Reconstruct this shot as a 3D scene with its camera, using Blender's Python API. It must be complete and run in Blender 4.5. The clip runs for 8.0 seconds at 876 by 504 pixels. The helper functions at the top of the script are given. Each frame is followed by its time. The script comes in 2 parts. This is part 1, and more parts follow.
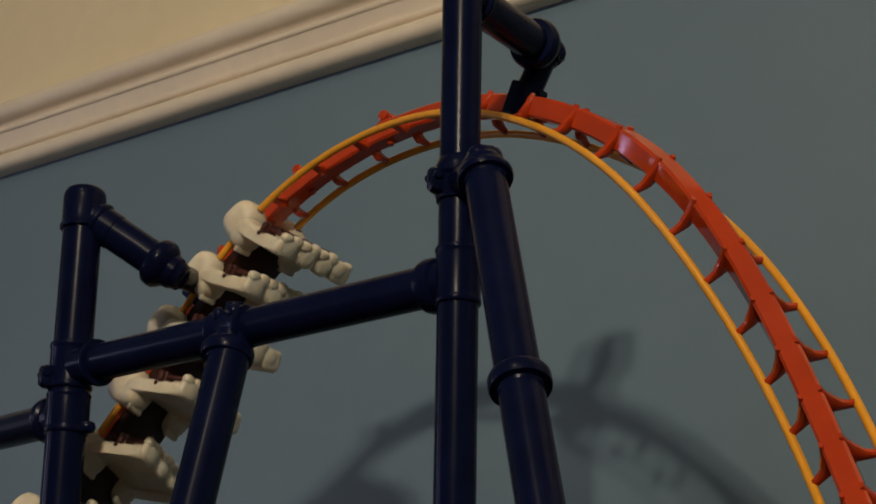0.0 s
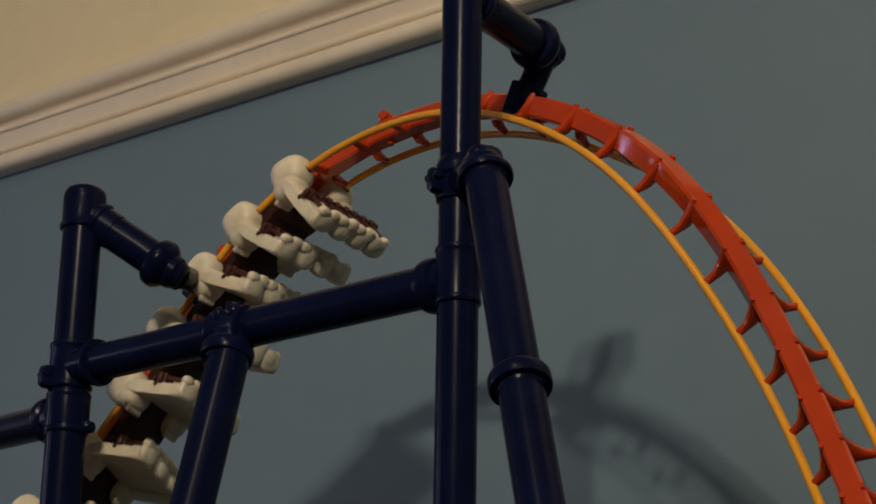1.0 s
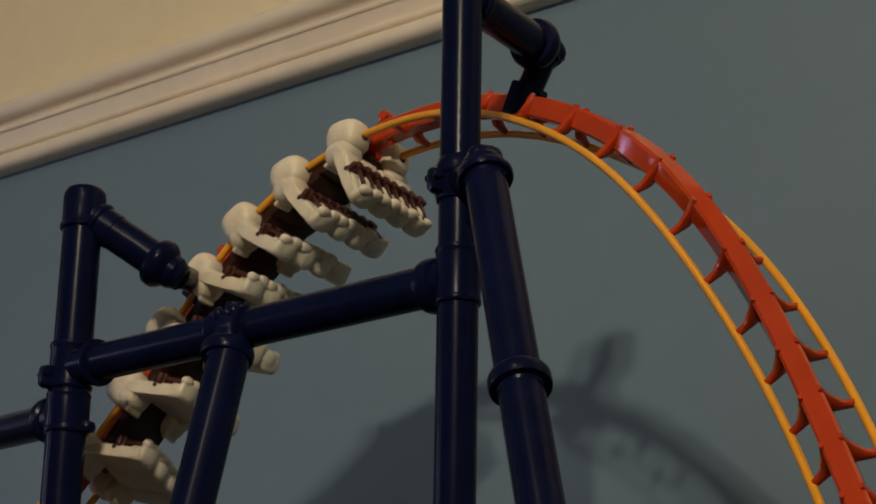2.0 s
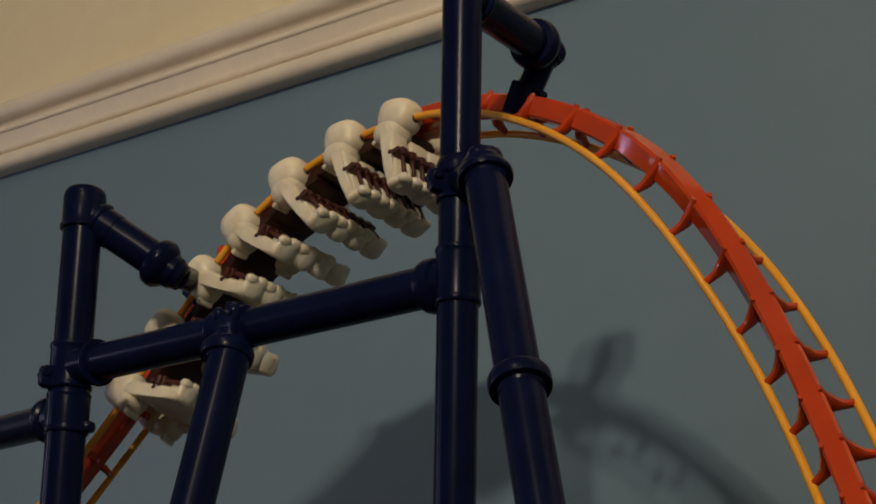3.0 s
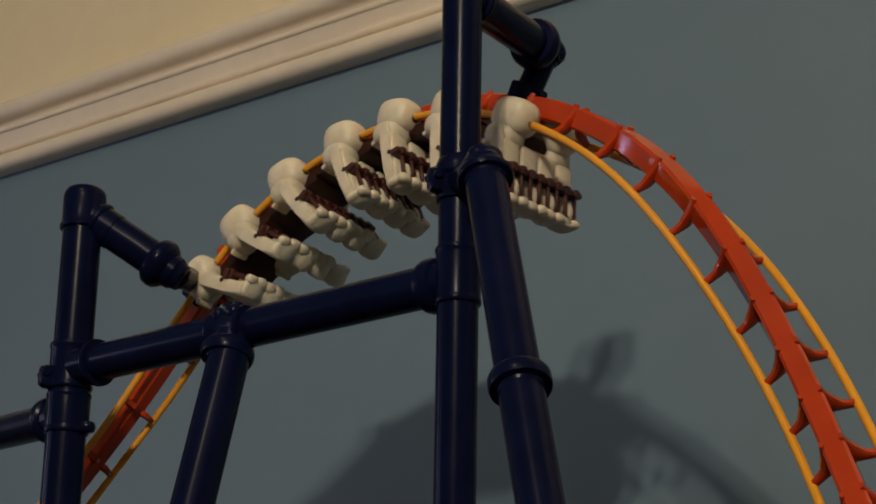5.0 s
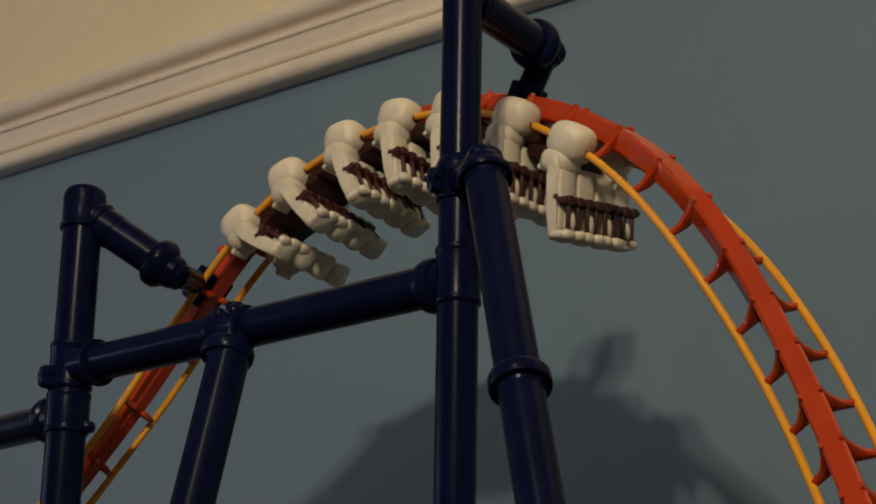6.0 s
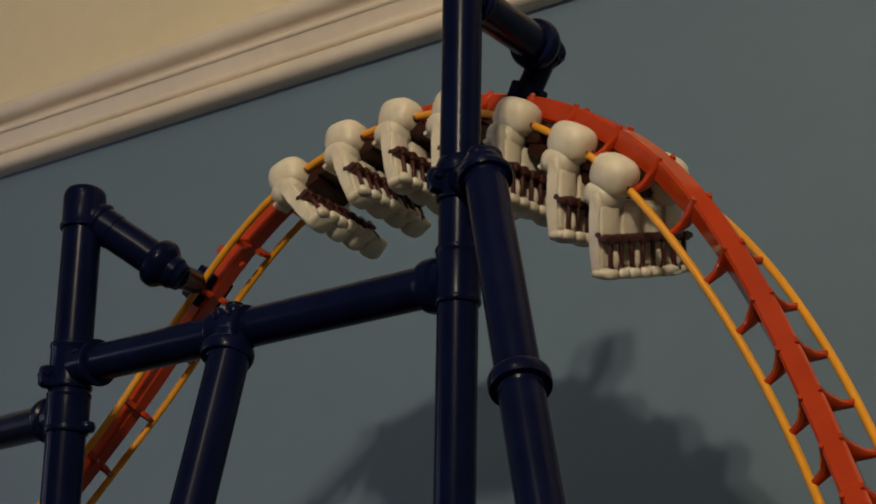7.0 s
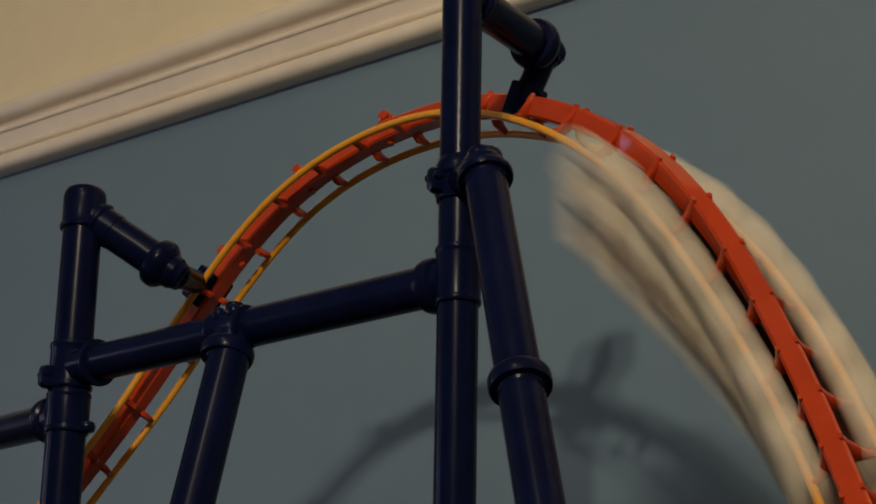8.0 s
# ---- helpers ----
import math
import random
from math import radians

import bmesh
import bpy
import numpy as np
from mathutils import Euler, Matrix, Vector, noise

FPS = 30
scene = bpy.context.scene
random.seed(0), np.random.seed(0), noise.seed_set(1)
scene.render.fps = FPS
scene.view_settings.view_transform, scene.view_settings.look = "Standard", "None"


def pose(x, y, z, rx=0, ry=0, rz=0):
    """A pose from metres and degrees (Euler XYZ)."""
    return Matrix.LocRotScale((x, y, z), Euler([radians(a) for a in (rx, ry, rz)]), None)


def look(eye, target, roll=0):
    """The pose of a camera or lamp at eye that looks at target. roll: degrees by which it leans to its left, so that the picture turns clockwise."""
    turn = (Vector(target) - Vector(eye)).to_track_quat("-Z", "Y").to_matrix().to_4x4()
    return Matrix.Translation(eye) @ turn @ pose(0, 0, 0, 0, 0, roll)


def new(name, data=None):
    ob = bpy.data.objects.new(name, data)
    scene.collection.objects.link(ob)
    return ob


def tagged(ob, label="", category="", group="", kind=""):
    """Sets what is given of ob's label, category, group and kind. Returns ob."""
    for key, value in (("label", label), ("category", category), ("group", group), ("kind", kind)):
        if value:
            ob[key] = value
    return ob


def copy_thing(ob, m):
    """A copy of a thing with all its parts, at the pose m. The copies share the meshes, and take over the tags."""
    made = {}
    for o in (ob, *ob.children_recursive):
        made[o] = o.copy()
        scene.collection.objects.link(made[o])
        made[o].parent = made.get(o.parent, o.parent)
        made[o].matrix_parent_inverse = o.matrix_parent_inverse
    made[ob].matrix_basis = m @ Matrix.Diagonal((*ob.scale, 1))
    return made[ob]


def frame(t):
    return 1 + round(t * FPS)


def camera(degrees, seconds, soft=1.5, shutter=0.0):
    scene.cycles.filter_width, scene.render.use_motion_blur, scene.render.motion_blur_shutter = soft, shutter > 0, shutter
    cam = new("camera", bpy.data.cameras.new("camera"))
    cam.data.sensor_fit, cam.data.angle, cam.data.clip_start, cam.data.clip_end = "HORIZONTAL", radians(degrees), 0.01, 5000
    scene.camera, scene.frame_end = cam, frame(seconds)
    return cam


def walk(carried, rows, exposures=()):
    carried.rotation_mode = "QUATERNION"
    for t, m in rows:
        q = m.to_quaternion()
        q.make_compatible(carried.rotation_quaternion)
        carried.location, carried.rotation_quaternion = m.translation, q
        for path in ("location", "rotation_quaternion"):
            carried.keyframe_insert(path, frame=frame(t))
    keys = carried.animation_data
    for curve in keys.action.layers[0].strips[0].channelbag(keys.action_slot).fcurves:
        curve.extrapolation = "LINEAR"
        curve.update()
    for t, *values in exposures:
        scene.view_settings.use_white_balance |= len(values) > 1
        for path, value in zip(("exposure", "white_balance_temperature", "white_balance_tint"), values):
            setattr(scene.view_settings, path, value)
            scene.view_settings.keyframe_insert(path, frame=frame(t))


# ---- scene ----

# camera: it stands still on the floor, tilted up
cam = camera(25.97, 8.0, soft=1.7, shutter=0.9)
EYE = Vector((0.0, 0.0, 0.158))
TILT, LEAN = radians(18.18), 1.11
VIEW = look(EYE, EYE + Vector((0.0, math.cos(TILT), math.sin(TILT))), LEAN)
walk(cam, [(0.0, VIEW), (8.0, VIEW)], exposures=[(0.0, 0.0), (8.0, 0.0)])

# ---------------------------------------------------------------- light
world = bpy.data.worlds.new("room_world")
scene.world = world
world.use_nodes = True
world.node_tree.nodes["Background"].inputs[0].default_value = (0.55, 0.6, 0.7, 1)
world.node_tree.nodes["Background"].inputs[1].default_value = 0.002


def lamp(name, kind, where, target, energy, colour, size, size_y=None):
    data = bpy.data.lights.new(name, kind)
    data.energy, data.color = energy, colour
    if kind == "AREA":
        data.shape, data.size, data.size_y = "RECTANGLE", size, size_y or size
    else:
        data.shadow_soft_size = size
    ob = new(name, data)
    ob.matrix_world = look(where, target)
    return ob


# a lamp with two bulbs behind and above the camera, and the ceiling light
lamp("table_lamp_bulb", "POINT", (-0.557, -1.358, 1.634), (0, 1, 0.5), 79, (1.0, 0.855, 0.640), 0.040)
lamp("table_lamp_second_bulb", "POINT", (-0.424, -1.464, 1.634), (0, 1, 0.5), 65, (1.0, 0.855, 0.640), 0.040)
lamp("ceiling_light", "AREA", (-0.70, -0.42, 2.37), (-0.70, -0.42, 0), 6.8, (1.0, 0.875, 0.685), 0.05)
# unseen cool lamps, added for the bluish highlights on post and spine
lamp("cool_side_lamp", "AREA", (-1.93, 1.90, 0.66), (0.0, 1.0, 0.55), 1.3, (0.72, 0.70, 1.0), 0.12, 0.60)
lamp("cool_side_lamp", "AREA", (-2.50, 1.28, 0.76), (0.1, 1.1, 0.6), 1.7, (0.66, 0.62, 1.0), 0.09, 0.30)


# ---------------------------------------------------------------- materials
def material(name, base, rough=0.5, spread=0.06, scale=30.0, bump=0.0, bump_scale=200.0, metal=0.0, coat=0.0, stain=0.0, stain_scale=3.0, sss=0.0, spec=0.5):
    """A surface whose colour varies at two scales, with fine relief."""
    m = bpy.data.materials.new(name)
    m.use_nodes = True
    nt = m.node_tree
    b = nt.nodes["Principled BSDF"]
    geo = nt.nodes.new("ShaderNodeTexCoord")
    fine = nt.nodes.new("ShaderNodeTexNoise")
    fine.inputs["Scale"].default_value, fine.inputs["Detail"].default_value = scale, 6
    nt.links.new(geo.outputs["Object"], fine.inputs["Vector"])
    broad = nt.nodes.new("ShaderNodeTexNoise")
    broad.inputs["Scale"].default_value, broad.inputs["Detail"].default_value = stain_scale, 3
    nt.links.new(geo.outputs["Object"], broad.inputs["Vector"])
    ramp = nt.nodes.new("ShaderNodeMapRange")
    ramp.inputs["From Min"].default_value, ramp.inputs["From Max"].default_value = 0.3, 0.7
    ramp.inputs["To Min"].default_value, ramp.inputs["To Max"].default_value = 1 - spread, 1 + spread
    nt.links.new(fine.outputs["Fac"], ramp.inputs["Value"])
    ramp2 = nt.nodes.new("ShaderNodeMapRange")
    ramp2.inputs["From Min"].default_value, ramp2.inputs["From Max"].default_value = 0.3, 0.7
    ramp2.inputs["To Min"].default_value, ramp2.inputs["To Max"].default_value = 1 - stain, 1 + stain
    nt.links.new(broad.outputs["Fac"], ramp2.inputs["Value"])
    mul = nt.nodes.new("ShaderNodeMath")
    mul.operation = "MULTIPLY"
    nt.links.new(ramp.outputs[0], mul.inputs[0])
    nt.links.new(ramp2.outputs[0], mul.inputs[1])
    tint = nt.nodes.new("ShaderNodeVectorMath")
    tint.operation = "SCALE"
    tint.inputs[0].default_value = base
    nt.links.new(mul.outputs[0], tint.inputs["Scale"])
    nt.links.new(tint.outputs[0], b.inputs["Base Color"])
    rr = nt.nodes.new("ShaderNodeMapRange")
    rr.inputs["To Min"].default_value, rr.inputs["To Max"].default_value = rough * 0.8, min(1, rough * 1.2)
    nt.links.new(fine.outputs["Fac"], rr.inputs["Value"])
    nt.links.new(rr.outputs[0], b.inputs["Roughness"])
    b.inputs["Metallic"].default_value = metal
    b.inputs["Coat Weight"].default_value = coat
    b.inputs["Coat Roughness"].default_value = 0.12
    b.inputs["Specular IOR Level"].default_value = spec
    if sss:
        b.inputs["Subsurface Weight"].default_value = sss
        b.inputs["Subsurface Radius"].default_value = (0.004, 0.003, 0.002)
        b.inputs["Subsurface Scale"].default_value = 1.0
    if bump:
        n2 = nt.nodes.new("ShaderNodeTexNoise")
        n2.inputs["Scale"].default_value, n2.inputs["Detail"].default_value = bump_scale, 4
        nt.links.new(geo.outputs["Object"], n2.inputs["Vector"])
        bp = nt.nodes.new("ShaderNodeBump")
        bp.inputs["Strength"].default_value, bp.inputs["Distance"].default_value = bump, 0.001
        nt.links.new(n2.outputs["Fac"], bp.inputs["Height"])
        nt.links.new(bp.outputs[0], b.inputs["Normal"])
    return m


NAVY = material("navy_plastic", (0.0033, 0.0056, 0.027), 0.24, 0.15, 60, 0.03, 300, stain=0.15, stain_scale=9, spec=0.08)
RED = material("orange_red_plastic", (0.47, 0.045, 0.009), 0.10, 0.06, 60, 0.05, 400, stain=0.10, stain_scale=12, spec=0.5)
YELLOW = material("yellow_plastic", (0.80, 0.34, 0.02), 0.38, 0.05, 80, 0.08, 400, stain=0.06, stain_scale=14)
WHITE = material("ivory_plastic", (0.74, 0.655, 0.51), 0.40, 0.05, 90, 0.25, 420, stain=0.08, stain_scale=45, sss=0.4)
MAROON = material("maroon_plastic", (0.060, 0.013, 0.009), 0.5, 0.15, 90, 0.1, 400, stain=0.15, stain_scale=30)
DARK = material("dark_brown_plastic", (0.030, 0.0075, 0.0045), 0.5, 0.15, 90, 0.1, 400, stain=0.15, stain_scale=30, spec=0.25)
BLUE_WALL = material("blue_grey_paint", (0.150, 0.216, 0.272), 0.55, 0.025, 40, 0.10, 260, stain=0.05, stain_scale=2.0)
CREAM = material("cream_paint", (0.84, 0.71, 0.47), 0.6, 0.02, 40, 0.2, 260, stain=0.04, stain_scale=2.0)
TRIM = material("white_trim_paint", (0.82, 0.71, 0.56), 0.45, 0.03, 50, 0.12, 120, stain=0.05, stain_scale=5)
# ceiling and floor stay out of view, darkened to bounce less light
CEILING = material("ceiling_paint", (0.30, 0.285, 0.26), 0.8, 0.03, 50, 0.2, 300, stain=0.03)
FLOOR = material("brown_carpet", (0.045, 0.036, 0.027), 0.95, 0.2, 300, 0.6, 700, stain=0.1)


# ---------------------------------------------------------------- mesh helpers
def part(name, bm, mat, parent=None, label="", smooth=True):
    me = bpy.data.meshes.new(name)
    bmesh.ops.recalc_face_normals(bm, faces=bm.faces[:])
    bm.to_mesh(me)
    bm.free()
    me.materials.append(mat)
    if smooth:
        me.polygons.foreach_set("use_smooth", [True] * len(me.polygons))
        me.set_sharp_from_angle(angle=radians(38))
    ob = new(name, me)
    if parent:
        ob.parent = parent
    if label:
        ob["label"] = label
    return ob


def aim(p, d):
    """A frame at p whose z axis points along d."""
    return Matrix.Translation(p) @ Vector(d).normalized().to_track_quat("Z", "Y").to_matrix().to_4x4()


def lathe(bm, profile, m, seg=32):
    """Turns rows of (radius, z) round the z axis of m."""
    rings = []
    for r, z in profile:
        rings.append([bm.verts.new(m @ Vector((r * math.cos(a), r * math.sin(a), z))) for a in [2 * math.pi * k / seg for k in range(seg)]])
    for a, b in zip(rings, rings[1:]):
        for k in range(seg):
            bm.faces.new((a[k], a[(k + 1) % seg], b[(k + 1) % seg], b[k]))
    bm.faces.new(rings[0][::-1])
    bm.faces.new(rings[-1])


def rod(bm, a, b, r, seg=24):
    a, b = Vector(a), Vector(b)
    n = (b - a).length
    e = min(0.0006, n * 0.1)
    lathe(bm, [(r - e, 0), (r, e), (r, n - e), (r - e, n)], aim(a, b - a), seg)


def box(bm, m, x0, x1, y0, y1, z0, z1, bevel=0.0, seg=2):
    made = bmesh.ops.create_cube(bm, size=1, matrix=m @ Matrix.Translation(((x0 + x1) / 2, (y0 + y1) / 2, (z0 + z1) / 2)) @ Matrix.Diagonal((x1 - x0, y1 - y0, z1 - z0, 1)))
    if bevel:
        edges = {e for v in made["verts"] for e in v.link_edges}
        bmesh.ops.bevel(bm, geom=list(edges), offset=bevel, segments=seg, affect="EDGES", profile=0.5)


def prism(bm, m, outline, y0, y1, bevel=0.0):
    """An outline of (x, z), drawn out from y0 to y1."""
    a = [bm.verts.new(m @ Vector((x, y0, z))) for x, z in outline]
    b = [bm.verts.new(m @ Vector((x, y1, z))) for x, z in outline]
    n = len(outline)
    made = [bm.faces.new(a), bm.faces.new(b[::-1])] + [bm.faces.new((a[k], b[k], b[(k + 1) % n], a[(k + 1) % n])) for k in range(n)]
    if bevel:
        bmesh.ops.bevel(bm, geom=list({e for f in made[:2] for e in f.edges}), offset=bevel, segments=3, affect="EDGES", profile=0.5)


def ball(bm, m, rx, ry, rz, seg=20, power=2.0):
    """A rounded lump; power above 2 makes it boxier."""
    made = bmesh.ops.create_uvsphere(bm, u_segments=seg, v_segments=seg // 2, radius=1)
    for v in made["verts"]:
        c = v.co.normalized()
        k = (abs(c.x) ** power + abs(c.y) ** power + abs(c.z) ** power) ** (-1 / power)
        v.co = m @ Vector((c.x * k * rx, c.y * k * ry, c.z * k * rz))


# ---------------------------------------------------------------- the room
WALL_TURN = radians(-38.7)
ALONG = Vector((math.cos(WALL_TURN), math.sin(WALL_TURN), 0))
AWAY = Vector((-ALONG.y, ALONG.x, 0))
WALL_AT = 1.2695          # distance of the wall's face from the origin, along AWAY
ROOM = Matrix((( ALONG.x, AWAY.x, 0, 0), (ALONG.y, AWAY.y, 0, 0), (0, 0, 1, 0), (0, 0, 0, 1)))   # x along the wall, y towards it
# room enlarged out of view so that less light bounces back
X0, X1, Y0, CEIL = -2.8, 3.6, -6.0, 2.42
RAIL_Z = 0.902


def setting(name, mat, label, *boxes):
    bm = bmesh.new()
    for b in boxes:
        box(bm, ROOM, *b)
    return tagged(part(name, bm, mat, smooth=False), label, "", "", "structure")


setting("wall_north_lower", BLUE_WALL, "matte blue-grey painted wall below the chair rail", (X0, X1, WALL_AT, WALL_AT + 0.12, 0, RAIL_Z + 0.03))
setting("wall_north_upper", CREAM, "matte cream painted wall above the chair rail", (X0, X1, WALL_AT, WALL_AT + 0.12, RAIL_Z + 0.03, CEIL))
# unseen walls, blue right up to the ceiling to cut warm bounce light
setting("wall_west_lower", BLUE_WALL, "plain blue-grey painted wall", (X0 - 0.12, X0, Y0, WALL_AT + 0.12, 0, RAIL_Z + 0.03))
setting("wall_west_upper", BLUE_WALL, "plain blue-grey painted wall", (X0 - 0.12, X0, Y0, WALL_AT + 0.12, RAIL_Z + 0.03, CEIL))
setting("wall_east_lower", BLUE_WALL, "plain blue-grey painted wall", (X1, X1 + 0.12, Y0, WALL_AT + 0.12, 0, RAIL_Z + 0.03))
setting("wall_east_upper", BLUE_WALL, "plain blue-grey painted wall", (X1, X1 + 0.12, Y0, WALL_AT + 0.12, RAIL_Z + 0.03, CEIL))
setting("wall_south_lower", BLUE_WALL, "plain blue-grey painted wall", (X0 - 0.12, X1 + 0.12, Y0 - 0.12, Y0, 0, RAIL_Z + 0.03))
setting("wall_south_upper", BLUE_WALL, "plain blue-grey painted wall", (X0 - 0.12, X1 + 0.12, Y0 - 0.12, Y0, RAIL_Z + 0.03, CEIL))
setting("ceiling", CEILING, "plain grey ceiling", (X0 - 0.12, X1 + 0.12, Y0 - 0.12, WALL_AT + 0.12, CEIL, CEIL + 0.1))
setting("floor", FLOOR, "plain dark brown carpeted floor", (X0 - 0.12, X1 + 0.12, Y0 - 0.12, WALL_AT + 0.12, -0.1, 0))


def chair_rail():
    """Moulded rail along the wall: rows of (stands proud, height above its foot)."""
    def arc(p, z, r, a0, a1, n=8):
        return [(p + r * math.cos(radians(a0 + (a1 - a0) * k / n)), z + r * math.sin(radians(a0 + (a1 - a0) * k / n))) for k in range(n + 1)]

    # middle band leans out at its top: the shape stands in for shade
    prof = [(0, 0)] + arc(0.0112, 0.0100, 0.0098, -88, 74, 14) + [(0.0092, 0.0215), (0.0078, 0.0234)] + arc(0.0100, 0.0270, 0.0034, -65, 75) + [(0.0070, 0.0312), (0.0058, 0.0320), (0.0128, 0.0476)]
    prof += arc(0.0126, 0.0500, 0.0030, -70, 85) + [(0.0100, 0.0535), (0.0108, 0.0565), (0.0140, 0.0595)] + arc(0.0132, 0.0712, 0.0116, -72, 80, 14) + [(0.0070, 0.0834), (0, 0.0840)]
    bm = bmesh.new()
    ends = []
    for x in (X0, X1):
        ends.append([bm.verts.new(ROOM @ Vector((x, WALL_AT - p, RAIL_Z + z))) for p, z in prof])
    for k in range(len(prof)):
        j = (k + 1) % len(prof)
        bm.faces.new((ends[0][k], ends[0][j], ends[1][j], ends[1][k]))
    bm.faces.new(ends[0])
    bm.faces.new(ends[1][::-1])
    tagged(part("trim", bm, TRIM), "white painted moulded chair rail along the wall", "", "", "structure")


chair_rail()


# ---------------------------------------------------------------- the track
# station (one tie apart), centre between the rails, bank in degrees
KNOTS = [(-12, -0.575, 1.245, 0.090, -20), (-8, -0.443, 1.307, 0.158, -32), (-4, -0.350, 1.366, 0.290, -43), (-1, -0.2753, 1.3904, 0.4062, -40.3), (1, -0.2229, 1.3960, 0.4864, -22.4), (3, -0.1671, 1.3757, 0.5702, -7.8),
         (5, -0.1109, 1.3380, 0.6302, -4.6), (8, -0.0211, 1.2669, 0.6617, -6.4), (11, 0.0586, 1.1880, 0.6373, -1.7), (14, 0.1364, 1.1238, 0.5713, 23.6), (17, 0.1924, 1.0601, 0.4683, 45.5),
         (20, 0.2195, 0.9934, 0.3674, 39.2), (23, 0.229, 0.905, 0.272, 34), (27, 0.234, 0.763, 0.166, 28), (31, 0.237, 0.594, 0.100, 20)]
GAUGE = 0.0409


def spine_up(u):
    """How far the spine's middle lies above the rails: lower on the lift side, to fit the camera's view."""
    k = min(1.0, max(0.0, (u - 5) / 8))
    return 0.0070 + 0.0080 * k * k * (3 - 2 * k)


def spline(rows):
    """A smooth (natural cubic) curve through the rows; the first number of each is its station."""
    a = np.array(rows, float)
    u, v = a[:, 0], a[:, 1:]
    n, h = len(u), np.diff(u)
    A, B = np.eye(n), np.zeros_like(v)
    for i in range(1, n - 1):
        A[i, i - 1:i + 2] = h[i - 1], 2 * (h[i - 1] + h[i]), h[i]
        B[i] = 6 * ((v[i + 1] - v[i]) / h[i] - (v[i] - v[i - 1]) / h[i - 1])
    M = np.linalg.solve(A, B)

    def at(t):
        i = int(np.clip(np.searchsorted(u, t) - 1, 0, n - 2))
        d, x, y = h[i], t - u[i], u[i + 1] - t
        return M[i] * y ** 3 / (6 * d) + M[i + 1] * x ** 3 / (6 * d) + (v[i] / d - M[i] * d / 6) * y + (v[i + 1] / d - M[i + 1] * d / 6) * x
    return at


PATH = spline(KNOTS)


def track_frame(u):
    """x along the track, y across it (away from the camera), z to the spine."""
    c = PATH(u)
    p = Vector(c[:3])
    t = (Vector(PATH(u + 0.05)[:3]) - Vector(PATH(u - 0.05)[:3])).normalized()
    side = Vector((-t.y, t.x, 0)).normalized()
    up = t.cross(side)
    b = radians(c[3])
    side = side * math.cos(b) + up * math.sin(b)
    up = t.cross(side)
    return Matrix(((t.x, side.x, up.x, p.x), (t.y, side.y, up.y, p.y), (t.z, side.z, up.z, p.z), (0, 0, 0, 1)))


def sweep(bm, shape, u0, u1, step=0.25, on_spine=False):
    """Draws a closed outline of (y, z) along the track."""
    n = int(round((u1 - u0) / step))
    rings = []
    for k in range(n + 1):
        m = track_frame(u0 + (u1 - u0) * k / n)
        lift = spine_up(u0 + (u1 - u0) * k / n) if on_spine else 0.0
        rings.append([bm.verts.new(m @ Vector((0, y, z + lift))) for y, z in shape])
    c = len(shape)
    for a, b in zip(rings, rings[1:]):
        for k in range(c):
            bm.faces.new((a[k], a[(k + 1) % c], b[(k + 1) % c], b[k]))
    bm.faces.new(rings[0][::-1])
    bm.faces.new(rings[-1])


U0, U1 = -12, 31
JOINTS = (3.6, 5.45, 7.4)
SPINE_W, SPINE_H = 0.0068, 0.0075      # half sizes


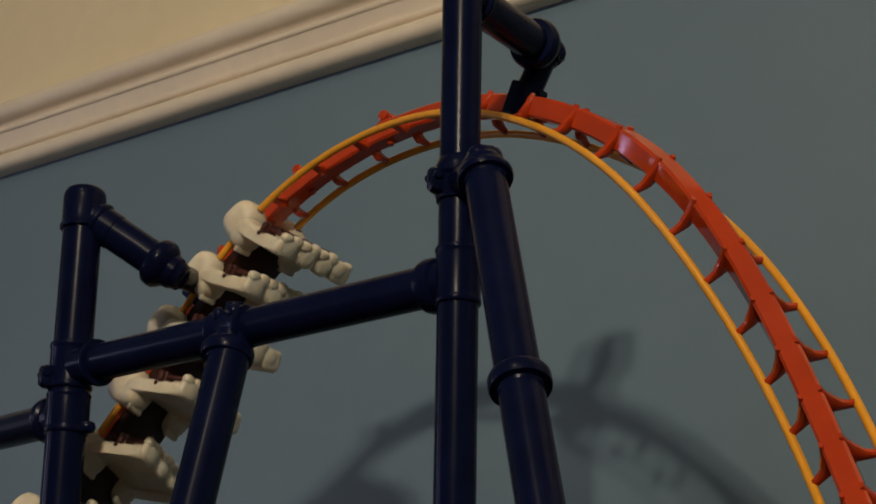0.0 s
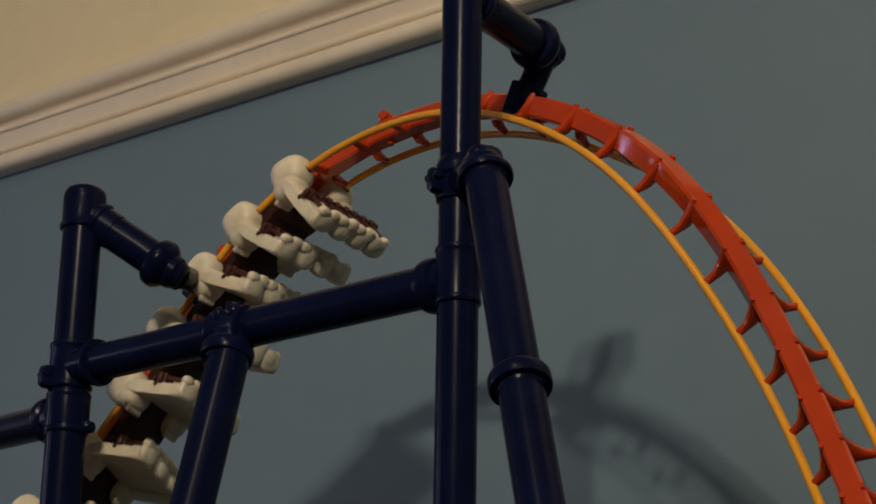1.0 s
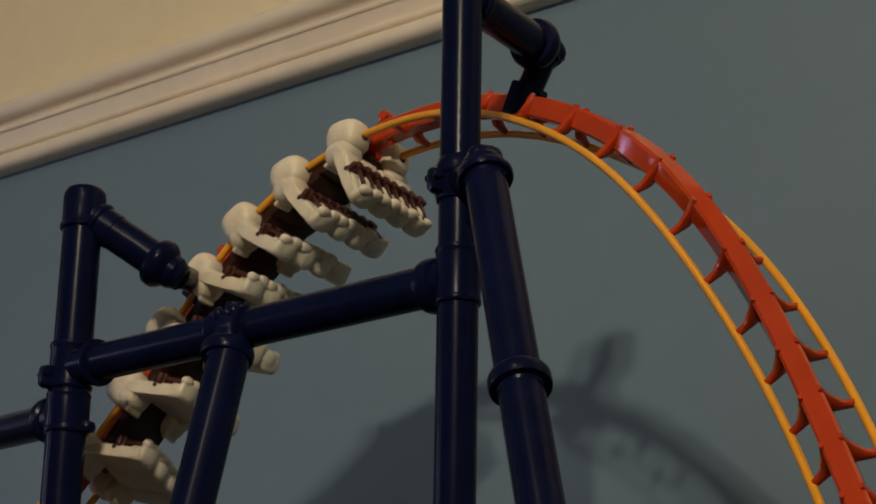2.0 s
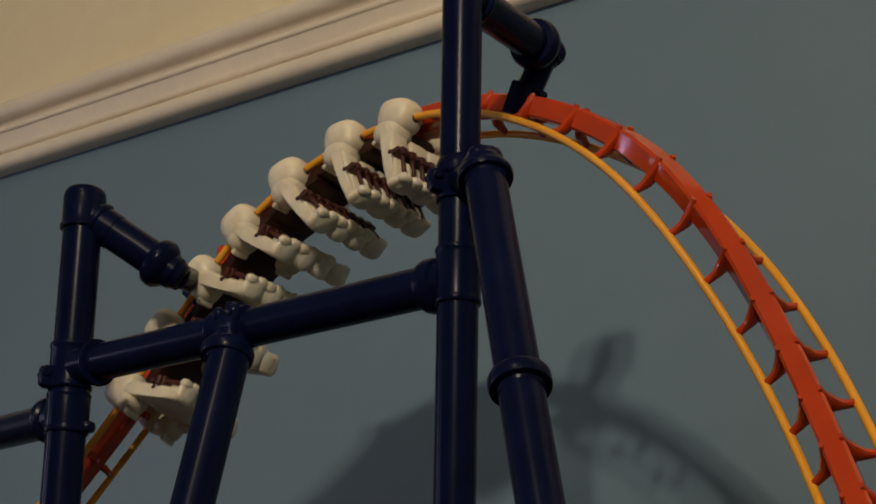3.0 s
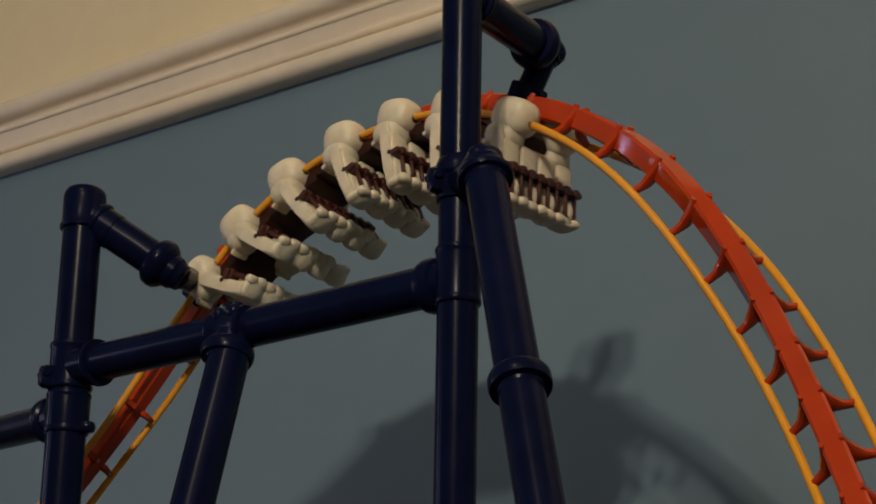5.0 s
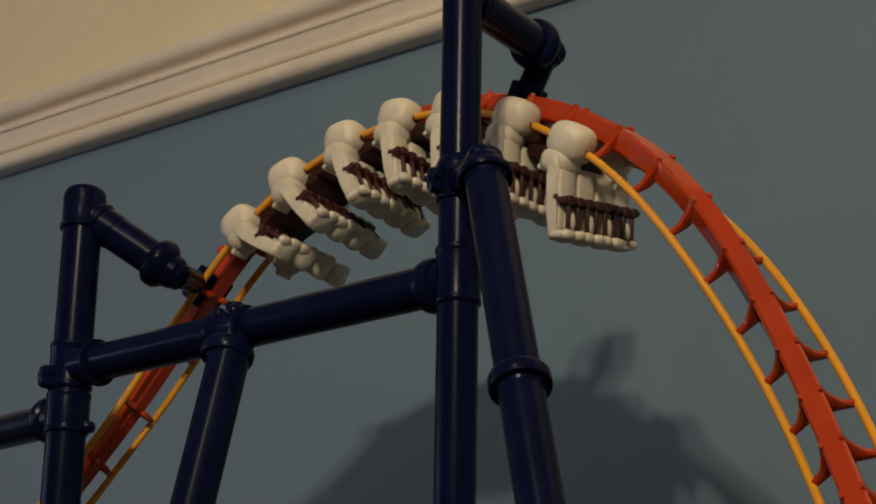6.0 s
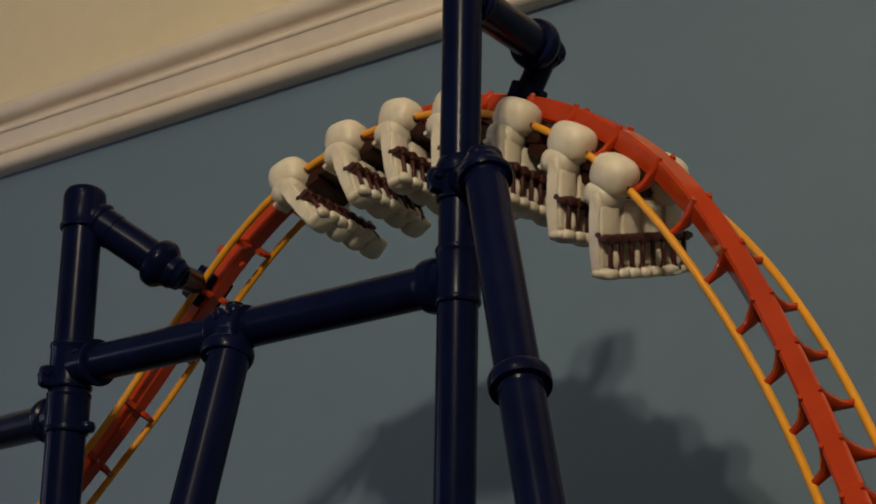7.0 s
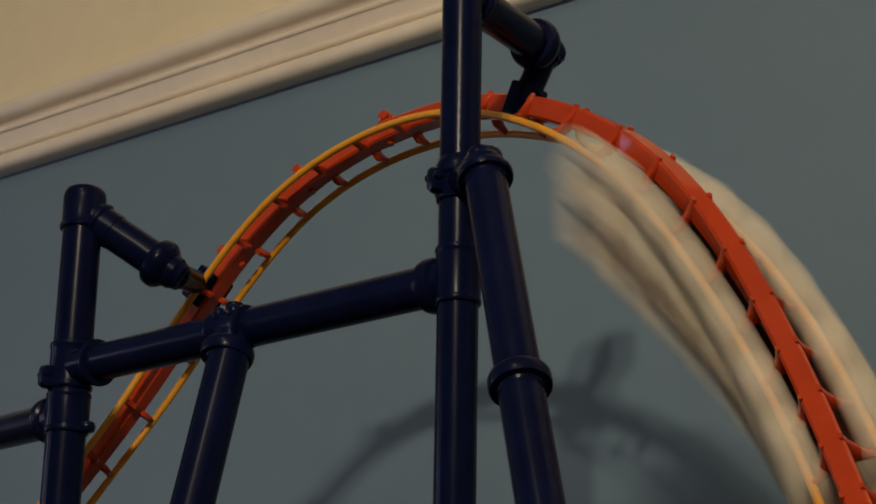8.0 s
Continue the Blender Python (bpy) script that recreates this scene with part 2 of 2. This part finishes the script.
def coaster_track():
    thing = new("coaster_track")
    thing.location = (0, 0, 0)
    tagged(thing, "orange-red inverted coaster track with yellow running rails", "toy track")
    w, h, e = SPINE_W, SPINE_H, 0.0016
    outline = [(-w + e, -h), (w - e, -h), (w, -h + e), (w, h - e), (w - e, h), (-w + e, h), (-w, h - e), (-w, -h + e)]
    bm = bmesh.new()
    sweep(bm, outline, U0, U1, on_spine=True)
    part("spine", bm, RED, thing, "square orange-red plastic spine")
    for s in (-1, 1):
        bm = bmesh.new()
        r = 0.0027
        sweep(bm, [(s * GAUGE / 2 + r * math.cos(a), r * math.sin(a)) for a in [2 * math.pi * k / 12 for k in range(12)]], U0, U1)
        part("rail", bm, YELLOW, thing, "yellow plastic running rail")
    # ties: a rib up each side of the spine that flares out in a smooth curve into an arm to the rail
    for n in range(U0, U1 + 1):
        m, su = track_frame(n), spine_up(n)
        bm = bmesh.new()
        g = GAUGE / 2
        low = su - h
        for s in (-1, 1):
            rise, inset = (0.0014, 0.0) if n > 8 else (-0.0030, 0.0026)
            line = spline([(0, w - 0.0012 - inset, su + h + rise, 0.0012, 0.0020), (1, w - 0.0004 - inset, su + h * 0.42, 0.0018, 0.0024), (2, w - inset, su - h * 0.20, 0.0030, 0.0026), (3, w + 0.0012, low + 0.0002, 0.0044, 0.0027),
                           (4, w + 0.0042, low * 0.62, 0.0033, 0.0025), (5, w + 0.0086, low * 0.26, 0.0024, 0.0023), (6, g - 0.0008, 0.0003, 0.0020, 0.0021)])
            a = [line(0.5 * k) for k in range(13)]
            rings = []
            for k, (y, z, half, t) in enumerate(a):
                y0, z0 = a[max(k - 1, 0)][:2]
                y1, z1 = a[min(k + 1, len(a) - 1)][:2]
                go = Vector((y1 - y0, z1 - z0)).normalized()
                ny, nz = -go.y * half, go.x * half
                rings.append([bm.verts.new(m @ Vector((x * t, s * (y + q * ny), z + q * nz))) for x, q in ((-1, -0.5), (-0.55, -1), (0.55, -1), (1, -0.5), (1, 0.5), (0.55, 1), (-0.55, 1), (-1, 0.5))])
            for p, q in zip(rings, rings[1:]):
                for k in range(8):
                    bm.faces.new((p[k], p[(k + 1) % 8], q[(k + 1) % 8], q[k]))
            bm.faces.new(rings[0][::-1])
            bm.faces.new(rings[-1])
        part("tie", bm, RED, thing)
    # joints between the lengths of track: a lug with a round nut on top and a small stud below
    for n in JOINTS:
        m, su = track_frame(n), spine_up(n)
        bm = bmesh.new()
        z = su + h
        box(bm, m, -0.0060, 0.0060, -0.0050, 0.0050, z - 0.001, z + 0.0022, 0.0010)
        box(bm, m, -0.0034, 0.0034, -0.0040, 0.0040, z + 0.001, z + 0.0056, 0.0012)
        lug = part("joint_lug", bm, RED, thing)
        bm = bmesh.new()
        lathe(bm, [(0.0030, -0.0064), (0.0042, -0.0056), (0.0043, -0.0020), (0.0035, -0.0016), (0.0035, 0.0016), (0.0043, 0.0020), (0.0042, 0.0056), (0.0030, 0.0064)], m @ pose(0, 0, z + 0.0058, 90, 0, 0), 14)
        part("joint_nut", bm, RED, lug)
        bm = bmesh.new()
        rod(bm, m @ Vector((0.003, 0.001, su - h + 0.001)), m @ Vector((0.003, 0.001, su - h - 0.0028)), 0.0026, 10)
        part("joint_stud", bm, RED, thing)
    return thing


# ---------------------------------------------------------------- the supports
TUBE = 0.0125
POST_A = Vector((0.0123, 1.0815, 0))
POST_B = Vector((-0.2588, 1.3089, 0))
BEAM_Z = 0.4953


def support_frame():
    thing = new("coaster_support_frame")
    thing.location = (0, 0, 0)
    tagged(thing, "navy blue plastic tube frame with push-fit connectors holding the track", "support frame")

    def tube(name, a, b, r=TUBE, lab=""):
        bm = bmesh.new()
        rod(bm, a, b, r, 40)
        return part(name, bm, NAVY, thing, lab)

    def collar(a, d, profile, name="connector", on=None):
        bm = bmesh.new()
        lathe(bm, profile, aim(a, d), 40)
        return part(name, bm, NAVY, on or thing)

    def sleeve(r, length, flange=1.3, both=True):
        g = r * flange
        rows = [(r, 0), (g * 0.97, 0.0004), (g, 0.0016), (g, 0.0030), (g * 0.97, 0.0042), (r * 1.10, 0.0050)]
        if both:
            rows += [(r * 1.10, length - 0.005), (g * 0.97, length - 0.0042), (g, length - 0.003), (g, length - 0.0016), (g * 0.97, length - 0.0004), (r, length)]
        else:
            rows += [(r * 1.10, length - 0.001), (r * 1.02, length)]
        return rows

    up = Vector((0, 0, 1))
    beam = (POST_B - POST_A).normalized()
    rb = 0.0141
    # main post, in two lengths
    tube("post", POST_A, POST_A + up * 0.692)
    tube("post", POST_B, POST_B + up * 0.612, rb)
    A, B = POST_A + up * BEAM_Z, POST_B + up * BEAM_Z
    tube("beam", A + beam * 0.010 + up * 0.0006, B - beam * 0.008, 0.0131)
    # tee at the main post
    main_tee = collar(A - up * 0.0155, up, sleeve(TUBE, 0.036, 1.14), "tee_connector")
    collar(A + beam * 0.006, beam, [(TUBE * 1.08, 0), (TUBE * 1.10, 0.006), (TUBE * 1.30, 0.0075), (TUBE * 1.37, 0.0100), (TUBE * 1.37, 0.0145), (TUBE * 1.30, 0.0170), (TUBE * 1.04, 0.0176), (TUBE, 0.019)], "tee_socket", main_tee)
    # tees at the outer post
    tee = collar(B - up * 0.016, up, sleeve(rb, 0.034, 1.15), "tee_connector")
    collar(B - beam * 0.031, beam, sleeve(TUBE, 0.020, 1.36, False), "tee_socket", tee)
    B2 = POST_B + up * 0.4605
    outer = collar(B2 - up * 0.013, up, sleeve(rb, 0.030, 1.13), "tee_connector")
    left = Vector((-0.60, 0.79, 0.06)).normalized()
    collar(B2 + left * 0.008, left, [(TUBE * 1.1, 0), (TUBE * 1.12, 0.010), (TUBE * 1.30, 0.0115), (TUBE * 1.36, 0.0140), (TUBE * 1.34, 0.0190), (TUBE * 1.08, 0.0205), (TUBE, 0.022)], "tee_socket", outer)
    bm = bmesh.new()
    ball(bm, pose(*(B2 + Vector((0.0150, -0.0050, -0.0085)))), 0.0062, 0.0055, 0.0042, 14, 3.4)
    part("clamp_ear", bm, NAVY, outer)
    tube("outer_beam", B2 + left * 0.008, B2 + left * 0.30)
    # elbow on the outer post and its arm to the track
    top = POST_B + up * 0.613
    bm = bmesh.new()
    lathe(bm, [(rb, -0.014), (rb * 1.16, -0.0135), (rb * 1.18, -0.011), (rb * 1.10, -0.0095), (rb * 1.11, 0.010), (rb * 1.08, 0.0135), (rb * 0.98, 0.0165), (rb * 0.80, 0.0182), (rb * 0.70, 0.0176), (rb * 0.3, 0.0176), (0.001, 0.0176)], aim(top, up), 40)
    part("elbow", bm, NAVY, thing)
    end = Vector((-0.1978, 1.3060, 0.5722))
    go = (end - top).normalized()
    collar(top + go * 0.012, go, sleeve(TUBE, 0.017, 1.24, False), "elbow_socket")
    tube("arm", top, end, 0.0131)
    collar(end - go * 0.006, go, [(TUBE, -0.004), (TUBE * 1.28, -0.0034), (TUBE * 1.44, -0.001), (TUBE * 1.48, 0.003), (TUBE * 1.44, 0.0065), (TUBE * 1.25, 0.0095), (TUBE * 1.02, 0.012), (TUBE * 0.98, 0.017), (TUBE * 0.86, 0.0185), (TUBE * 0.80, 0.023), (TUBE * 0.5, 0.0245)], "end_cap")
    clip(thing, end + go * 0.010, 3.0, 0.014)
    # the high arm over the crest
    top2 = POST_A + up * 0.6835
    end2 = Vector((0.0652, 1.1753, 0.6915))
    go2 = (end2 - top2).normalized()
    tube("arm", top2, end2)
    collar(top2 + up * 0.0015, up, [(TUBE, 0), (TUBE * 1.15, 0.0005), (TUBE * 1.16, 0.003), (TUBE * 1.09, 0.0045), (TUBE * 1.09, 0.010), (TUBE * 0.97, 0.0145), (TUBE * 0.8, 0.0162), (TUBE * 0.3, 0.0166)], "elbow")
    collar(top2 + go2 * 0.012, go2, sleeve(TUBE, 0.012, 1.25, False), "tee_socket")
    collar(end2 - go2 * 0.012, go2, [(TUBE, 0), (TUBE * 1.30, 0.0008), (TUBE * 1.42, 0.004), (TUBE * 1.44, 0.0075), (TUBE * 1.36, 0.011), (TUBE * 1.05, 0.0135), (TUBE * 0.9, 0.018), (TUBE * 0.5, 0.020)], "end_cap")
    knob_at = end2 + go2 * 0.0165
    axis = Vector((0.55, -0.80, 0.15)).normalized()
    bm = bmesh.new()
    lathe(bm, [(0.0070, -0.0085), (0.0088, -0.0078), (0.0094, -0.0060), (0.0094, 0.0055), (0.0086, 0.0078), (0.0060, 0.0086), (0.0050, 0.0070), (0.0020, 0.0070)], aim(knob_at, axis), 24)
    for k in range(12):
        t = 2 * math.pi * k / 12
        m = aim(knob_at, axis)
        rod(bm, m @ Vector((0.0092 * math.cos(t), 0.0092 * math.sin(t), -0.0062)), m @ Vector((0.0092 * math.cos(t), 0.0092 * math.sin(t), 0.0058)), 0.0012, 6)
    part("knuckle", bm, NAVY, thing, "fluted navy plastic knuckle")
    clip(thing, end2 + go2 * 0.012, 10.74, 0.0074, 1.1)
    # sloping braces towards the camera
    def brace(name, a, b, r=TUBE):
        a, b = Vector(a), Vector(b)
        k = a.z / (a.z - b.z)
        foot = a + (b - a) * k
        tube(name, a, foot, r)
        return (b - a).normalized(), foot
    d, foot = brace("brace", (0.0263, 1.0390, 0.5480), (0.0517, 0.9339, 0.3431))
    a = Vector((0.0263, 1.0390, 0.5480))
    collar(a - d * 0.006, d, [(TUBE * 0.3, -0.0062), (TUBE * 0.78, -0.0058), (TUBE * 0.98, -0.0035), (TUBE * 1.06, 0.0015), (TUBE * 1.08, 0.0060), (TUBE * 1.24, 0.0066), (TUBE * 1.33, 0.0080), (TUBE * 1.34, 0.0104), (TUBE * 1.28, 0.0120), (TUBE * 1.04, 0.0124), (TUBE, 0.0140)], "brace_socket")
    r = Vector((0.0457, 0.9718, 0.4110))
    k = (r - a).dot(d)
    collar(a + d * k, d, [(TUBE, 0.002), (TUBE * 1.12, 0.0026), (TUBE * 1.30, 0.0048), (TUBE * 1.37, 0.0066), (TUBE * 1.38, 0.0115), (TUBE * 1.34, 0.0136), (TUBE * 1.05, 0.0142), (TUBE, 0.016)], "coupling_ring")
    clamp = collar(POST_A + up * 0.5445, up, [(TUBE, 0), (TUBE * 1.13, 0.0006), (TUBE * 1.14, 0.0030), (TUBE * 1.24, 0.0065), (TUBE * 1.26, 0.0105), (TUBE * 1.12, 0.0125), (TUBE * 1.12, 0.0150), (TUBE * 1.27, 0.0170), (TUBE * 1.28, 0.0205), (TUBE * 1.16, 0.0240), (TUBE * 1.06, 0.0275), (TUBE, 0.0282)], "clamp")
    bm = bmesh.new()
    rod(bm, POST_A + Vector((0, 0, 0.556)), a - d * 0.004, TUBE * 0.9, 24)
    m = aim(a - d * 0.008, -d)
    ball(bm, m @ pose(0, 0, 0.0010), 0.0108, 0.0120, 0.0058, 20, 3.6)
    for k in (-1, 1):
        box(bm, aim(a - d * 0.009, POST_A + up * a.z - a) @ pose(k * 0.0072, 0, 0.010), -0.0016, 0.0016, -0.0050, 0.0050, -0.010, 0.012, 0.0008)
    part("clamp_neck", bm, NAVY, clamp)
    for c, r0, z, on in ((POST_A, TUBE, 0.556, clamp), (POST_B, rb, 0.487, tee)):
        side = Vector((-0.86, -0.50, 0)).normalized()
        bm = bmesh.new()
        m = aim(c + up * z + side * (r0 * 0.9), side)
        ball(bm, m @ pose(0, 0, 0.003), 0.0050, 0.0085, 0.0075, 16, 4.0)
        rod(bm, m @ Vector((-0.0065, 0.002, 0.0070)), m @ Vector((0.0065, 0.002, 0.0070)), 0.0030, 12)
        part("clamp_ear", bm, NAVY, on)
    # the middle brace under the beam
    mid = Vector((-0.1330, 1.1985, BEAM_Z))
    d, foot2 = brace("brace", (-0.1320, 1.1950, 0.4890), (-0.1458, 1.1619, 0.3860), 0.0137)
    mid_tee = collar(mid - beam * 0.0150, beam, sleeve(TUBE, 0.030, 1.17), "tee_connector")
    collar(mid + d * 0.006, d, [(TUBE * 1.05, 0), (TUBE * 1.10, 0.0060), (TUBE * 1.34, 0.0080), (TUBE * 1.42, 0.0110), (TUBE * 1.42, 0.0150), (TUBE * 1.34, 0.0175), (TUBE * 1.10, 0.0182), (TUBE * 1.06, 0.020)], "tee_socket", mid_tee)
    bm = bmesh.new()
    for k in (-1, 1):
        ball(bm, pose(*(mid + beam * (0.0070 * k) + Vector((-0.004, -0.0095, 0.0085)))), 0.0042, 0.0042, 0.0050, 14, 2.6)
    part("clamp_ear", bm, NAVY, mid_tee)
    bm = bmesh.new()
    rod(bm, mid + Vector((0, 0, 0.008)), mid + Vector((0, 0, 0.018)), 0.006, 16)
    part("stud", bm, NAVY, thing)
    return thing


def clip(thing, a, u, half=0.0085, deep=0.6):
    """A black-blue hanger from the arm's end down to a saddle on the spine."""
    m, su = track_frame(u), spine_up(u)
    s = m @ Vector((0, 0, su + SPINE_H + 0.004))
    bm = bmesh.new()
    rod(bm, a, s, 0.0092, 20)
    lathe(bm, [(0.0092, 0), (0.0112, 0.0006), (0.0112, 0.0030), (0.0092, 0.0036), (0.0092, 0.0046), (0.0106, 0.0052), (0.0106, 0.0070), (0.0085, 0.0076)], aim(a, s - a), 20)
    hanger = part("hanger", bm, NAVY, thing)
    bm = bmesh.new()
    box(bm, m, -half, half, -SPINE_W - 0.0052, SPINE_W + 0.0052, su - SPINE_H * deep, su + SPINE_H + 0.008, 0.0018)
    part("saddle", bm, NAVY, hanger)


# ---------------------------------------------------------------- the train
LEAN_CAR = pose(0, 0, -0.008, 0, -18, 0) @ pose(0, 0, 0.008)      # the seats swing forwards under the wheels


def coaster_car(front=True, rear=True):
    """Origin between the rails; x forwards, z up to the spine."""
    car = new("coaster_car")
    car.scale = (1.03, 1.03, 1.03)
    I = Matrix.Identity(4)
    tagged(car, "ivory inverted coaster car with four seats and maroon restraints", "toy car", "coaster train")
    for s in (-1, 1):
        y = s * (GAUGE / 2 + 0.001)
        # a domed hood over the wheels, a fuller lobe below it and a ledge behind
        bm = bmesh.new()
        ball(bm, pose(0.0004, y, 0.0014, 0, 6, 0), 0.0148, 0.0126, 0.0126, 28, 2.9)
        ball(bm, pose(-0.0018, y + s * 0.0026, -0.0126), 0.0118, 0.0120, 0.0086, 24, 2.7)
        box(bm, pose(-0.0085, y + s * 0.002, -0.0166, 0, -22, 0), -0.0066, 0.006, -0.0076, 0.0076, -0.0019, 0.0019, 0.0016)
        cover = part("wheel_cover", bm, WHITE, car)
        bm = bmesh.new()
        lathe(bm, [(0.0034, -0.0012), (0.0037, 0), (0.0037, 0.0008), (0.0032, 0.0012)], aim((0.0138, s * GAUGE / 2, -0.001), (1, 0, 0)), 14)
        part("wheel", bm, MAROON, cover, "maroon guide wheel on the rail")
        bm = bmesh.new()
        prism(bm, LEAN_CAR, [(-0.0048, -0.009), (0.0046, -0.009), (0.0048, -0.020), (0.0040, -0.030), (0.0044, -0.0440), (0.0052, -0.0560), (0.0048, -0.0606), (-0.0020, -0.0616), (-0.0036, -0.0580), (-0.0036, -0.0440), (-0.0040, -0.026)], s * 0.0200, s * 0.0366, 0.0032)
        panel = part("side_panel", bm, WHITE, car)
        bm = bmesh.new()
        rod(bm, LEAN_CAR @ Vector((0.0036, s * 0.0352, -0.0352)), LEAN_CAR @ Vector((0.0036, s * 0.0372, -0.0352)), 0.0017, 12)
        rod(bm, LEAN_CAR @ Vector((0.0052, s * 0.0225, -0.0315)), LEAN_CAR @ Vector((0.0052, s * 0.0225, -0.0400)), 0.0012, 8)
        part("pin", bm, MAROON, panel, "small dark pin")
    # flat plates between the hoods, seen from below
    if front:
        bm = bmesh.new()
        box(bm, I, 0.004, 0.021, -0.0190, 0.0230, -0.0130, -0.0045, 0.0018)
        part("chassis", bm, DARK, car, "dark brown plastic chassis plate")
    if rear:
        bm = bmesh.new()
        box(bm, I, -0.037, 0.003, -0.0190, 0.0255, -0.0140, -0.0050, 0.0018)
        part("coupler", bm, DARK, car, "dark brown plastic coupling plate")
    bm = bmesh.new()
    box(bm, LEAN_CAR, -0.0022, 0.0035, -0.0365, 0.0365, -0.056, -0.015, 0.0020)
    part("seat_back_panel", bm, WHITE, car)
    uneven = random.Random(5)
    for k in range(4):
        y = (k - 1.5) * 0.0184
        bm = bmesh.new()
        box(bm, LEAN_CAR @ pose(0.0040, y, -0.0360), -0.0016, 0.0024, -0.0074, 0.0074, -0.0185, 0.0180, 0.0014)
        # the seat's foot with a knobbly lower edge, and a cushion inside the restraint
        g, e = uneven.uniform(-0.0008, 0.0008), uneven.uniform(-0.0007, 0.0007)
        ball(bm, LEAN_CAR @ pose(0.0032, y, -0.0590 + e, 0, 0, e * 9000), 0.0074, 0.0100, 0.0032, 20, 3.2)
        ball(bm, LEAN_CAR @ pose(0.0072, y - g * 0.4, -0.0505), 0.0046, 0.0036, 0.0070, 14, 2.6)
        for q, f, t in ((-0.0046, 0.0034, 0.0054), (0.0050, 0.0044, 0.0050)):
            ball(bm, LEAN_CAR @ pose(0.0098 + g, y + q + e, -0.0588 - g * 0.6), f + e * 1.2, t, 0.0033 + g * 0.5, 16, 2.8)
        ball(bm, LEAN_CAR @ pose(0.0040 - g * 2, y + g * 3, -0.0606), 0.0068, 0.0072, 0.0024, 16, 2.4)
        seat = part("seat", bm, WHITE, car)
        bm = bmesh.new()
        c = [(-0.0046, -0.037), (-0.0046, -0.0540), (-0.0018, -0.0580), (0.0018, -0.0580), (0.0046, -0.0540), (0.0046, -0.037)]
        for (y0, z0), (y1, z1) in zip(c, c[1:]):
            box(bm, LEAN_CAR @ aim((0.0104, y + y0, z0), (0, y1 - y0, z1 - z0)), -0.0014, 0.0014, -0.0014, 0.0014, -0.0008, math.hypot(y1 - y0, z1 - z0) + 0.0008, 0.0006, 1)
        part("restraint", bm, MAROON, seat, "maroon over-shoulder restraint loop")
    bm = bmesh.new()
    box(bm, LEAN_CAR, 0.0052, 0.0128, -0.0385, 0.0385, -0.0396, -0.0356, 0.0012)
    for k in range(8):
        y = (k - 3.5) * 0.0092
        box(bm, LEAN_CAR, 0.0050, 0.0136, y - 0.0026, y + 0.0026, -0.0408, -0.0348, 0.0010)
    part("restraint_bar", bm, MAROON, car)
    return car


coaster_track()
support_frame()
lead_car = coaster_car(front=False)
middle_car = coaster_car()
CARS = [lead_car, middle_car] + [copy_thing(middle_car, Matrix.Identity(4)) for k in range(4)] + [coaster_car(rear=False)]

# the train's place along the track, in car lengths, and the station that belongs to it
PLACE = spline([(-10, -3.6), (-8, -0.8), (-6, 1.68), (-5, 2.68), (-4, 3.70), (-3, 4.84), (-2, 6.17), (-1, 7.57), (0, 8.93), (1, 10.43), (2, 11.90), (3, 13.05), (4, 14.08), (5, 15.08), (6, 16.1), (8, 18.3), (10, 20.6), (13, 24.2)])
LEAD = spline([(-0.5, -3.91), (0.0, -3.42), (1.0, -2.44), (1.5, -1.94), (2.5, -0.97), (3.5, 0.0), (4.5, 1.0), (6.0, 2.51), (6.5, 3.03), (7.0, 3.52), (7.5, 4.0), (7.7, 4.25), (7.8, 4.53), (7.9, 5.80), (8.0, 9.12)])


# station, degrees of extra pitch towards the rear, set to fit the camera's view
VIEW_PITCH = spline([(-12, 0), (-3, 0), (1, 0), (3, -1.5), (4.5, 0), (6, 3), (8, 1), (10, -3), (12.5, -7), (15.5, -9.5), (19, -10), (31, -8)])


def hang(u):
    """A car's place at station u, with the extra pitch that fits the camera's view."""
    return track_frame(u) @ pose(0, 0, 0, 0, float(VIEW_PITCH(u)[0]), 0)


def motions():
    times = [0.25 * k for k in range(31)] + [7.5 + k / 30 for k in range(1, 16)]
    for i, car in enumerate(CARS):
        walk(car, [(t, hang(float(PATH_OF(t, i)))) for t in times])


def PATH_OF(t, i):
    return PLACE(float(LEAD(t)[0]) - i)[0]


motions()
